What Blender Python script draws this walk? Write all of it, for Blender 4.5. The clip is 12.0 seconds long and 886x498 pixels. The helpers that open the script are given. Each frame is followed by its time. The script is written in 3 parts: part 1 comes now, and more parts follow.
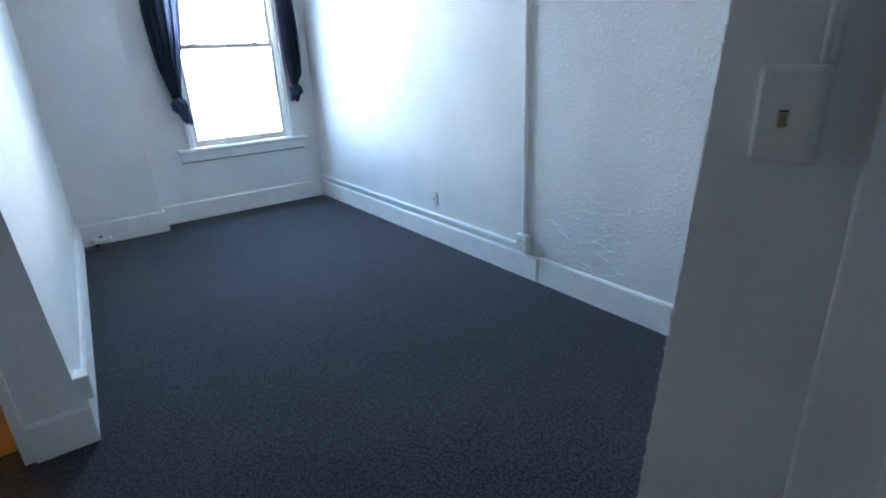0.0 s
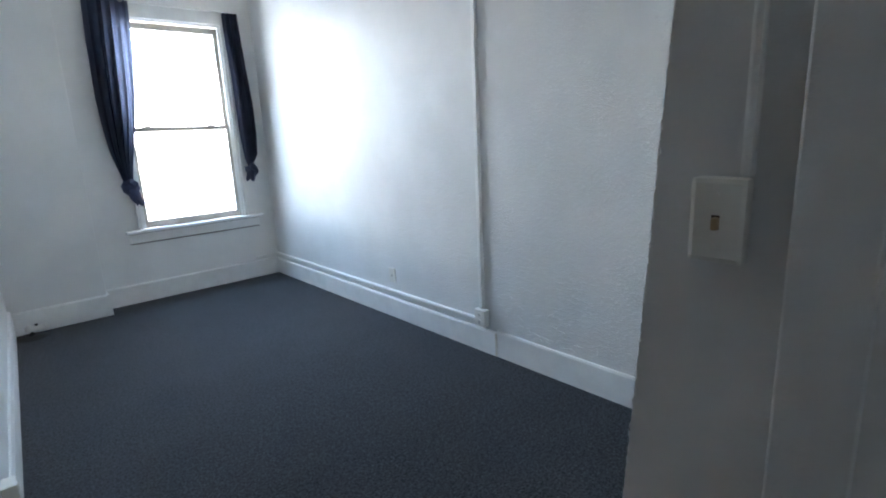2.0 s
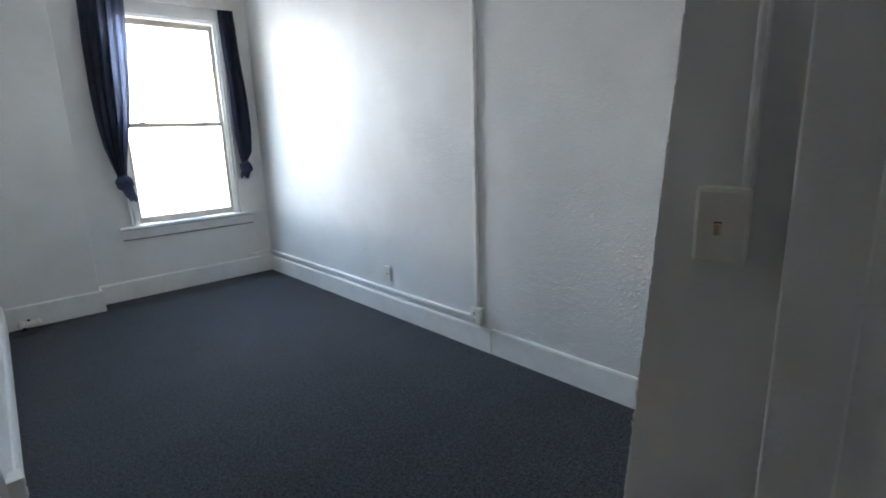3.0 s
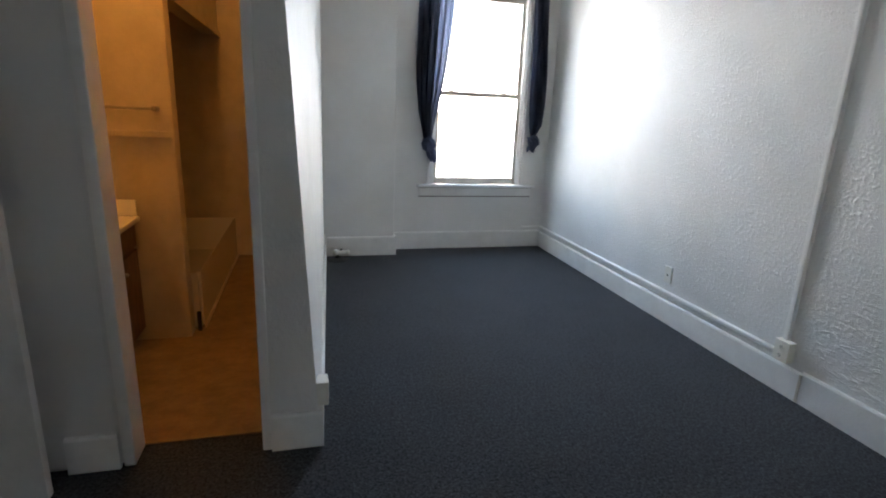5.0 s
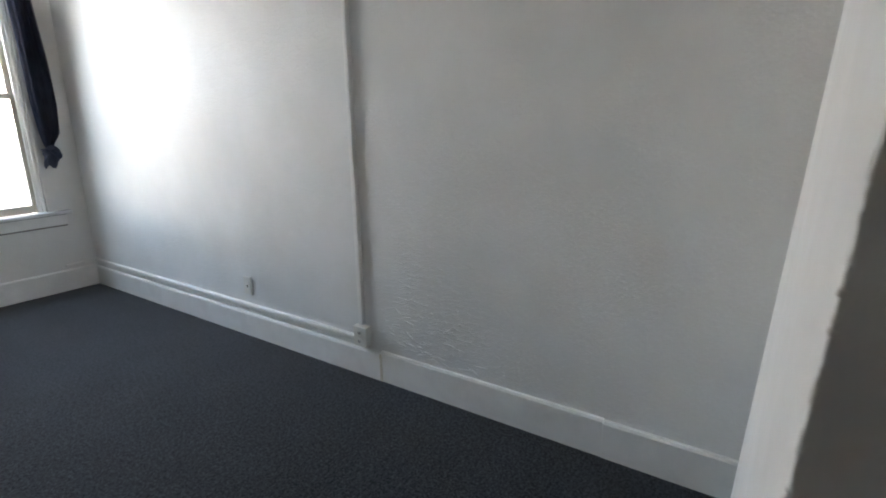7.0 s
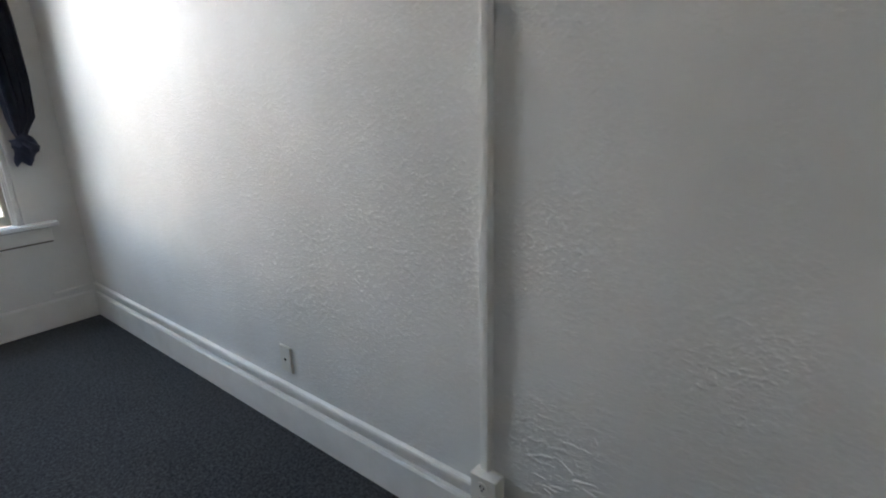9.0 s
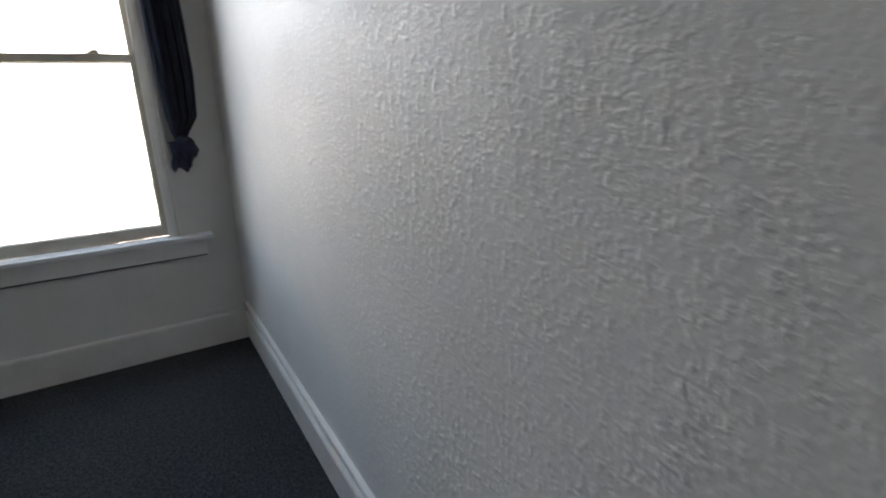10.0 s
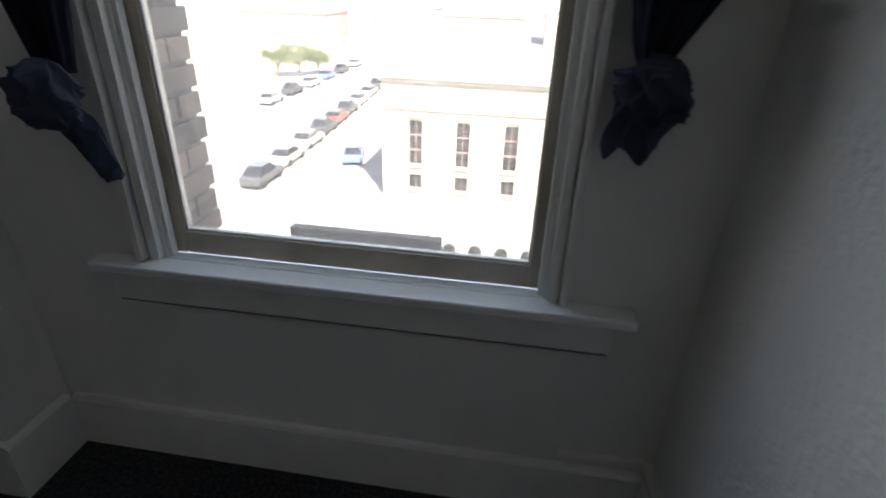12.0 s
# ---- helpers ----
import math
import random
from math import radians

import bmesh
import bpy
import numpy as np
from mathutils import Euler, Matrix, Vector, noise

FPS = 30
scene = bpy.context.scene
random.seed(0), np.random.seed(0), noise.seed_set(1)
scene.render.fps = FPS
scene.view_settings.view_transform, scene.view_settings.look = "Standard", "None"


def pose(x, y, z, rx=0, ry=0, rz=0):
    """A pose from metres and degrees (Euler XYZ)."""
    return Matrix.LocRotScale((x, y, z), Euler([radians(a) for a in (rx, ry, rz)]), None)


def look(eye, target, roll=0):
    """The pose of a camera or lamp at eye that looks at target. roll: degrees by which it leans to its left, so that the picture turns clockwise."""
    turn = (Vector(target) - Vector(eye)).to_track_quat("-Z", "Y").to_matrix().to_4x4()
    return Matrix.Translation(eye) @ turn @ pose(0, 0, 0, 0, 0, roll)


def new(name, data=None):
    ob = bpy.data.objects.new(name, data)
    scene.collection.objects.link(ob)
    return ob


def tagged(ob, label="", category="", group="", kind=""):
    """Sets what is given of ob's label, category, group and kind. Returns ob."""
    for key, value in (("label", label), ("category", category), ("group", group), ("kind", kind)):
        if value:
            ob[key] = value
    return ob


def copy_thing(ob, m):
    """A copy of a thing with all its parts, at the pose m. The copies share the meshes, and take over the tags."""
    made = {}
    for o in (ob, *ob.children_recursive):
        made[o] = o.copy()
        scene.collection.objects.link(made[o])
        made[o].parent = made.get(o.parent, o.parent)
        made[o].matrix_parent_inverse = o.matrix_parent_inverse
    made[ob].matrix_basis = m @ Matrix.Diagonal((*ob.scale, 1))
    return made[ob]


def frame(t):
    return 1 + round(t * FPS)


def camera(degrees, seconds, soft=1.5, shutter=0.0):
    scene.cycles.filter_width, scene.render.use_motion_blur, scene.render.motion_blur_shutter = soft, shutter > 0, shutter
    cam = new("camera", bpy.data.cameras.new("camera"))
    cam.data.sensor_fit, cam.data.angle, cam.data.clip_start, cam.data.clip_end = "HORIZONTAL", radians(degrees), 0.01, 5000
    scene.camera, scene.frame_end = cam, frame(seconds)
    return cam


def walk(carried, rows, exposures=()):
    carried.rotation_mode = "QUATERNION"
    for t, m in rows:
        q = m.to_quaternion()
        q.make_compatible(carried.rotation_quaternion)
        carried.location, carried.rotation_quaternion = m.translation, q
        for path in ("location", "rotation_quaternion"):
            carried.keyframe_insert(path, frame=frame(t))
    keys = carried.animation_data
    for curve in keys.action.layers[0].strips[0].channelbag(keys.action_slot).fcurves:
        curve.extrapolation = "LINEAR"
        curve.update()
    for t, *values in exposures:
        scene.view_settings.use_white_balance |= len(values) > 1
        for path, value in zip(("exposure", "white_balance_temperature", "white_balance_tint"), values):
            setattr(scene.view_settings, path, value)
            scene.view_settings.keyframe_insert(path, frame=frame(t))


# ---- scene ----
cam = camera(81.1, 12.0, soft=1.9, shutter=0.2)
PATH = [
    (0, (-2.305, -5.425, 1.401), (-1.208, -3.905, 0.705), -2.6),
    (0.5, (-2.315, -5.59, 1.391), (-1.172, -4.092, 0.721), -3.1),
    (1, (-2.336, -5.529, 1.431), (-1.131, -4.042, 0.851), -3.1),
    (1.5, (-2.362, -5.471, 1.444), (-1.099, -3.998, 0.958), -2.4),
    (2, (-2.334, -5.429, 1.455), (-1.046, -3.965, 1.009), -2.6),
    (2.5, (-2.323, -5.413, 1.456), (-1.024, -3.957, 1.016), -2.5),
    (3, (-2.41, -5.431, 1.474), (-1.089, -3.999, 1.02), -1.8),
    (3.5, (-2.407, -5.423, 1.475), (-1.192, -3.905, 1.007), -1.4),
    (3.7, (-2.405, -5.406, 1.476), (-1.302, -3.806, 0.998), -1.3),
    (5.3, (-2.498, -5.12, 1.375), (-2.029, -3.246, 0.858), 2.9),
    (5.5, (-2.497, -5.1, 1.357), (-1.846, -3.285, 0.826), 2.9),
    (6, (-2.399, -5.331, 1.424), (-1.21, -3.83, 0.849), 1.3),
    (6.5, (-2.125, -5.228, 1.39), (-0.623, -4.004, 0.894), 0.7),
    (6.7, (-2.054, -5.141, 1.406), (-0.474, -4.011, 0.93), 0.5),
    (8.3, (-1.327, -4.303, 1.303), (0.271, -3.235, 0.751), -3.7),
    (8.5, (-1.235, -4.201, 1.357), (0.315, -3.08, 0.773), -3.9),
    (9, (-1.09, -3.872, 1.39), (0.402, -2.674, 0.805), -1.5),
    (9.5, (-0.707, -3.399, 1.37), (0.569, -2.025, 0.676), -3.9),
    (10, (-0.478, -3.054, 1.445), (0.51, -1.427, 0.832), -1.1),
    (10.5, (-0.34, -2.377, 1.459), (0.357, -0.602, 0.854), 0.0),
    (11, (-0.323, -1.866, 1.388), (0.079, -0.059, 0.63), 0.8),
    (11.5, (-0.357, -1.444, 1.356), (-0.234, 0.341, 0.462), 1.3),
    (12, (-0.425, -1.016, 1.296), (-0.665, 0.752, 0.392), 2.1),
]
EXPOSURES = [
    (0.0, 4.95, 5350, 10), (1.5, 4.84, 5850, 12), (3.5, 4.5, 6600, 15), (6.5, 4.45, 7050, 17),
    (8.5, 4.15, 7250, 17), (9.5, 3.85, 7250, 19), (10.5, 2.8, 7050, 18), (11.0, 2.38, 7100, 18), (12.0, 2.13, 7150, 18),
]
walk(cam, [(t, look(eye, target, roll)) for t, eye, target, roll in PATH], EXPOSURES)

# ---- world and lights ----
SUN_ELEVATION, SUN_AZIMUTH = 52, 150          # degrees; azimuth clockwise from +y
world = bpy.data.worlds.new("world")
scene.world = world
world.use_nodes = True
sky = world.node_tree.nodes.new("ShaderNodeTexSky")
sky.sky_type, sky.sun_disc = "NISHITA", False
sky.sun_elevation, sky.sun_rotation = radians(SUN_ELEVATION), radians(SUN_AZIMUTH)
sky.dust_density, sky.air_density = 1.5, 1.3
back = world.node_tree.nodes["Background"]
back.inputs["Strength"].default_value = 0.15
world.node_tree.links.new(sky.outputs[0], back.inputs["Color"])
sun = new("sun", bpy.data.lights.new("sun", "SUN"))
sun.data.energy, sun.data.angle, sun.data.color = 4.8, radians(0.5), (1, 0.95, 0.87)
sun.matrix_basis = pose(0, 0, 30, 90 - SUN_ELEVATION, 0, 180 - SUN_AZIMUTH) 

# the daylight that falls in through the upper sash: cool from the sky above, warm from the sunlit street below
for name, z, tilt, energy, colour in (("window_sky_light", 2.06, -54, 1.9, (0.43, 0.71, 1.0)), ("window_street_light", 2.0, -114, 1.2, (1.0, 0.87, 0.72))):
    panel = new(name, bpy.data.lights.new(name, "AREA"))
    panel.data.shape, panel.data.size, panel.data.size_y = "RECTANGLE", 0.84, 0.86
    panel.data.energy, panel.data.color = energy, colour
    panel.matrix_basis = pose(-0.785, 0.36, z, tilt, 0, 0)


# ---- materials ----
def material(name, colour, rough=0.5, metal=0.0, specular=0.5):
    m = bpy.data.materials.new(name)
    m.use_nodes = True
    b = m.node_tree.nodes["Principled BSDF"]
    b.inputs["Base Color"].default_value = (*colour, 1)
    b.inputs["Roughness"].default_value = rough
    b.inputs["Metallic"].default_value = metal
    b.inputs["Specular IOR Level"].default_value = specular
    return m


def node(m, kind, **values):
    n = m.node_tree.nodes.new(kind)
    for key, value in values.items():
        n.inputs[key.replace("_", " ")].default_value = value
    return n


def place(m, scale=(1, 1, 1)):
    """World-sized texture coordinates."""
    g, p = m.node_tree.nodes.new("ShaderNodeNewGeometry"), node(m, "ShaderNodeMapping")
    p.inputs["Scale"].default_value = scale
    m.node_tree.links.new(g.outputs["Position"], p.inputs["Vector"])
    return p.outputs["Vector"]


def noise_tex(m, where, scale, detail=3.0, rough=0.55):
    n = node(m, "ShaderNodeTexNoise", Scale=scale, Detail=detail, Roughness=rough)
    m.node_tree.links.new(where, n.inputs["Vector"])
    return n.outputs["Fac"]


def ramp(m, fac, stops):
    r = m.node_tree.nodes.new("ShaderNodeValToRGB")
    e = r.color_ramp.elements
    while len(e) < len(stops):
        e.new(0.5)
    for el, (at, value) in zip(e, stops):
        el.position = at
        el.color = (*value, 1) if isinstance(value, tuple) else (value, value, value, 1)
    m.node_tree.links.new(fac, r.inputs["Fac"])
    return r.outputs["Color"]


def math_node(m, op, a, b):
    n = m.node_tree.nodes.new("ShaderNodeMath")
    n.operation = op
    for socket, value in zip(n.inputs, (a, b)):
        if isinstance(value, (int, float)):
            socket.default_value = value
        else:
            m.node_tree.links.new(value, socket)
    return n.outputs[0]


def bump(m, height, distance, strength=1.0):
    n = node(m, "ShaderNodeBump", Distance=distance, Strength=strength)
    m.node_tree.links.new(height, n.inputs["Height"])
    m.node_tree.links.new(n.outputs["Normal"], m.node_tree.nodes["Principled BSDF"].inputs["Normal"])


def tint(m, fac, low, high, a=0.35, b=0.65):
    m.node_tree.links.new(ramp(m, fac, [(a, low), (b, high)]), m.node_tree.nodes["Principled BSDF"].inputs["Base Color"])


def gloss(m, fac, low, high):
    m.node_tree.links.new(ramp(m, fac, [(0.3, low), (0.7, high)]), m.node_tree.nodes["Principled BSDF"].inputs["Roughness"])


def plaster(name, low, high, depth, rough=(0.45, 0.6), stretch=(1, 1, 1), patch=None):
    """Gloss-painted knock-down plaster: blobs of two to three centimetres, finer grit, broad trowel swells."""
    m = material(name, high)
    w = place(m, stretch)
    blobs = ramp(m, noise_tex(m, w, 58, 5.0, 0.62), [(0.48, 0.0), (0.7, 1.0)])
    grit = noise_tex(m, w, 140, 2.0)
    swell = noise_tex(m, w, 5, 3.0)
    dabs = ramp(m, noise_tex(m, place(m, (1, 1, 0.65)), 46, 3.0, 0.6), [(0.5, 0.0), (0.68, 1.0)])
    cells = node(m, "ShaderNodeTexVoronoi", Scale=82.0)
    m.node_tree.links.new(w, cells.inputs["Vector"])
    domes = ramp(m, cells.outputs["Distance"], [(0.08, 1.0), (0.52, 0.0)])
    some = ramp(m, noise_tex(m, w, 27, 2.0), [(0.4, 0.35), (0.62, 1.0)])
    h = math_node(m, "ADD", math_node(m, "MULTIPLY", blobs, 0.4), math_node(m, "MULTIPLY", grit, 0.14))
    h = math_node(m, "ADD", h, math_node(m, "MULTIPLY", math_node(m, "MULTIPLY", domes, some), 0.3))
    h = math_node(m, "ADD", h, math_node(m, "MULTIPLY", dabs, 0.42))
    h = math_node(m, "ADD", h, math_node(m, "MULTIPLY", swell, 1.2))
    if patch:                                   # rough trowelled repairs
        near = m.node_tree.nodes.new("ShaderNodeVectorMath")
        near.operation = "DISTANCE"
        near.inputs[1].default_value = patch
        m.node_tree.links.new(place(m, (1, 1, 0.8)), near.inputs[0])
        mask = ramp(m, near.outputs["Value"], [(0.15, 1.0), (0.5, 0.0)])
        marks = ramp(m, noise_tex(m, place(m, (1, 9, 26)), 1.6, 4.0, 0.7), [(0.5, 0.0), (0.66, 1.0)])
        h = math_node(m, "ADD", h, math_node(m, "MULTIPLY", math_node(m, "MULTIPLY", mask, marks), 0.9))
    bump(m, h, depth)
    m.node_tree.nodes["Principled BSDF"].inputs["Specular IOR Level"].default_value = 0.32
    tint(m, noise_tex(m, w, 2.3, 4.0), low, high)
    gloss(m, noise_tex(m, w, 9, 3.0), *rough)
    return m


def paint(name, low, high, rough=(0.28, 0.42), depth=0.0012):
    """Old brushed gloss paint on wood."""
    m = material(name, high)
    w = place(m)
    h = math_node(m, "ADD", noise_tex(m, w, 60, 3.0), math_node(m, "MULTIPLY", noise_tex(m, w, 9, 3.0), 2.0))
    bump(m, h, depth)
    tint(m, noise_tex(m, w, 6, 5.0, 0.65), low, high, 0.3, 0.6)
    gloss(m, noise_tex(m, w, 14, 3.0), *rough)
    return m


WALL = plaster("white_gloss_plaster", (0.71, 0.71, 0.69), (0.77, 0.77, 0.755), 0.0023, (0.42, 0.58), patch=(0, -3.62, 0.28))
WALL_SMOOTH = plaster("white_smooth_plaster", (0.73, 0.725, 0.7), (0.79, 0.785, 0.765), 0.0007, (0.36, 0.5))
TRIM = paint("white_trim_paint", (0.74, 0.735, 0.71), (0.82, 0.815, 0.79))
# glossier than the trim; its blue-white tint paints in the sky's light
STOOL = paint("skylit_gloss_enamel", (0.8, 0.805, 0.81), (0.86, 0.865, 0.87), (0.12, 0.26), 0.0006)
SASH = paint("aged_cream_sash_paint", (0.42, 0.37, 0.3), (0.56, 0.51, 0.43), (0.35, 0.5))
CEILING = plaster("ceiling_plaster", (0.72, 0.72, 0.7), (0.78, 0.78, 0.76), 0.002, (0.5, 0.65))
PLATE = material("ivory_plastic", (0.76, 0.74, 0.68), 0.32)
BRASS = material("yellowed_toggle_plastic", (0.42, 0.3, 0.16), 0.4)
DARK = material("dark_slot", (0.02, 0.017, 0.014), 0.6)
SHADOW_LINE = material("dark_shadow_line", (0.16, 0.145, 0.13), 0.9)
STRIP = material("brown_worn_strip", (0.11, 0.075, 0.05), 0.7)
CREVICE = material("dark_brown", (0.05, 0.03, 0.018), 0.7)
RUBBER = material("blackened_iron", (0.03, 0.028, 0.026), 0.55, 0.4)
CHROME = material("tarnished_metal", (0.35, 0.3, 0.24), 0.3, 0.9)

CARPET = material("navy_charcoal_loop_carpet", (0.03, 0.034, 0.045), 0.95, 0, 0.15)
w = place(CARPET)
loops = noise_tex(CARPET, w, 92, 3.0, 0.75)
fleck = noise_tex(CARPET, w, 45, 1.0)
patch = noise_tex(CARPET, w, 3.2, 5.0, 0.65)
mixed = math_node(CARPET, "ADD", math_node(CARPET, "MULTIPLY", loops, 0.82), math_node(CARPET, "MULTIPLY", fleck, 0.18))
tint(CARPET, math_node(CARPET, "ADD", mixed, math_node(CARPET, "MULTIPLY", math_node(CARPET, "SUBTRACT", patch, 0.5), 0.1)), (0.005, 0.0055, 0.0066), (0.058, 0.0615, 0.0705), 0.4, 0.63)
bump(CARPET, mixed, 0.002)
CARPET.node_tree.nodes["Principled BSDF"].inputs["Sheen Weight"].default_value = 0.12

CLOTH = material("navy_curtain_cloth", (0.04, 0.05, 0.095), 0.85, 0, 0.2)
w = place(CLOTH)
bump(CLOTH, noise_tex(CLOTH, w, 500, 1.0), 0.001)
tint(CLOTH, noise_tex(CLOTH, w, 12, 4.0), (0.036, 0.04, 0.06), (0.062, 0.068, 0.1))
CLOTH.node_tree.nodes["Principled BSDF"].inputs["Sheen Weight"].default_value = 0.06
thin, blend = CLOTH.node_tree.nodes.new("ShaderNodeBsdfTranslucent"), node(CLOTH, "ShaderNodeMixShader", Fac=0.42)
thin.inputs["Color"].default_value = (0.25, 0.28, 0.4, 1)
CLOTH.node_tree.links.new(CLOTH.node_tree.nodes["Principled BSDF"].outputs[0], blend.inputs[1])
CLOTH.node_tree.links.new(thin.outputs[0], blend.inputs[2])
CLOTH.node_tree.links.new(blend.outputs[0], CLOTH.node_tree.nodes["Material Output"].inputs[0])

GLASS = bpy.data.materials.new("window_glass")
GLASS.use_nodes = True
GLASS.node_tree.nodes.clear()
out, mix = GLASS.node_tree.nodes.new("ShaderNodeOutputMaterial"), GLASS.node_tree.nodes.new("ShaderNodeMixShader")
clear, shine = GLASS.node_tree.nodes.new("ShaderNodeBsdfTransparent"), GLASS.node_tree.nodes.new("ShaderNodeBsdfGlossy")
fres = GLASS.node_tree.nodes.new("ShaderNodeFresnel")
shine.inputs["Roughness"].default_value = 0.02
clear.inputs["Color"].default_value = (0.94, 0.95, 0.94, 1)
for a, b in ((fres.outputs[0], mix.inputs[0]), (clear.outputs[0], mix.inputs[1]), (shine.outputs[0], mix.inputs[2]), (mix.outputs[0], out.inputs[0])):
    GLASS.node_tree.links.new(a, b)
film, veiled = GLASS.node_tree.nodes.new("ShaderNodeBsdfTranslucent"), node(GLASS, "ShaderNodeMixShader", Fac=0.08)   # milky film added for the glare that pales the view outside
film.inputs["Color"].default_value = (0.9, 0.88, 0.84, 1)
GLASS.node_tree.links.new(mix.outputs[0], veiled.inputs[1])
GLASS.node_tree.links.new(film.outputs[0], veiled.inputs[2])
GLASS.node_tree.links.new(veiled.outputs[0], out.inputs[0])

BATH_WALL = paint("cream_bath_paint", (0.5, 0.42, 0.31), (0.6, 0.51, 0.39))
ENAMEL = material("white_enamel", (0.78, 0.74, 0.66), 0.2)
VANITY = material("reddish_brown_wood", (0.16, 0.07, 0.03), 0.4)
w = place(VANITY, (6, 6, 1))
tint(VANITY, noise_tex(VANITY, w, 8, 6.0), (0.1, 0.04, 0.018), (0.22, 0.1, 0.045))
VINYL = material("tan_vinyl_tile", (0.36, 0.25, 0.14), 0.4)
w = place(VINYL)
tint(VINYL, noise_tex(VINYL, w, 7, 6.0, 0.7), (0.16, 0.1, 0.05), (0.28, 0.19, 0.1))

BRICK = material("weathered_tan_brick", (0.3, 0.24, 0.19), 0.9)
w = place(BRICK)
info = BRICK.node_tree.nodes.new("ShaderNodeObjectInfo")
tint(BRICK, math_node(BRICK, "ADD", math_node(BRICK, "MULTIPLY", info.outputs["Random"], 0.5), math_node(BRICK, "MULTIPLY", noise_tex(BRICK, w, 30, 5.0, 0.7), 0.5)),
     (0.07, 0.055, 0.047), (0.17, 0.13, 0.105), 0.25, 0.75)
bump(BRICK, noise_tex(BRICK, w, 120, 4.0), 0.003)
MORTAR = material("dark_grey_mortar", (0.06, 0.055, 0.05), 0.95)
w = place(MORTAR)
bump(MORTAR, noise_tex(MORTAR, w, 200, 3.0), 0.003)


def rough_stone(name, low, high, scale=1.5, rough=0.9):
    m = material(name, high, rough)
    w = place(m)
    tint(m, noise_tex(m, w, scale, 6.0, 0.65), low, high)
    bump(m, noise_tex(m, w, scale * 20, 3.0), 0.01)
    return m


LIMESTONE = rough_stone("pale_limestone", (0.3, 0.27, 0.23), (0.4, 0.37, 0.32))
PAVING = rough_stone("concrete_paving", (0.2, 0.195, 0.185), (0.3, 0.29, 0.27), 0.4)
ASPHALT = rough_stone("sun_bleached_asphalt", (0.17, 0.168, 0.165), (0.25, 0.245, 0.24), 0.3)
GRASSY = rough_stone("dry_grass_ground", (0.3, 0.27, 0.18), (0.42, 0.38, 0.27), 0.15)
# the next two colours are paled to paint distance haze into far walls
DRYBRICK = rough_stone("reddish_building_brick", (0.36, 0.25, 0.21), (0.46, 0.34, 0.29), 0.6)
BEIGE = rough_stone("beige_building_render", (0.5, 0.46, 0.4), (0.6, 0.56, 0.49), 0.4)
ROOFING = rough_stone("pale_gravel_roof", (0.28, 0.27, 0.25), (0.4, 0.38, 0.36), 0.6)
GREYBOARD = rough_stone("weathered_grey_board", (0.07, 0.07, 0.068), (0.13, 0.128, 0.12), 9)
DARKGLASS = material("dark_window_glass", (0.02, 0.022, 0.025), 0.08)
LEAF = rough_stone("green_leaves", (0.07, 0.1, 0.03), (0.13, 0.16, 0.06), 2.0, 0.7)
BARK = rough_stone("grey_bark", (0.1, 0.08, 0.06), (0.18, 0.15, 0.12), 6)
CAR_PAINTS = [material("car_paint_" + n, c, 0.25) for n, c in (("dark", (0.08, 0.083, 0.088)), ("silver", (0.4, 0.4, 0.41)), ("red", (0.42, 0.09, 0.08)), ("white", (0.75, 0.75, 0.75)), ("blue", (0.14, 0.2, 0.46)))]
# far panes are grey, with haze and reflected sky put into the colour
FARGLASS = material("haze_paled_glass", (0.2, 0.2, 0.2), 0.25)
TYRE = material("tyre_rubber", (0.02, 0.02, 0.02), 0.8)
LIGHTS = material("car_lamp_plastic", (0.5, 0.45, 0.4), 0.2)


# ---- builders ----
def box(bm, x0, x1, y0, y1, z0, z1, bevel=0.0):
    made = bmesh.ops.create_cube(bm, size=1, matrix=Matrix.LocRotScale(((x0 + x1) / 2, (y0 + y1) / 2, (z0 + z1) / 2), None, (x1 - x0, y1 - y0, z1 - z0)))
    if bevel:
        edges = list({e for v in made["verts"] for e in v.link_edges})
        bmesh.ops.bevel(bm, geom=edges, offset=bevel, segments=2, affect="EDGES", profile=0.6)
    return bm


def cyl(bm, a, b, r0, r1=None, n=14):
    a, b = Vector(a), Vector(b)
    turn = (b - a).to_track_quat("Z", "Y").to_matrix().to_4x4()
    bmesh.ops.create_cone(bm, cap_ends=True, segments=n, radius1=r0, radius2=r0 if r1 is None else r1, depth=(b - a).length,
                          matrix=Matrix.Translation((a + b) / 2) @ turn)
    return bm


def ball(bm, centre, size, n=14):
    bmesh.ops.create_uvsphere(bm, u_segments=n, v_segments=n // 2 + 2, radius=1, matrix=Matrix.LocRotScale(centre, None, size))
    return bm


def prism(bm, outline, z0, z1):
    """Upright prism over an outline of x, y corners."""
    low = [bm.verts.new((x, y, z0)) for x, y in outline]
    high = [bm.verts.new((x, y, z1)) for x, y in outline]
    bm.faces.new(low[::-1]), bm.faces.new(high)
    for i in range(len(outline)):
        j = (i + 1) % len(outline)
        bm.faces.new((low[i], low[j], high[j], high[i]))
    bmesh.ops.recalc_face_normals(bm, faces=bm.faces)
    return bm


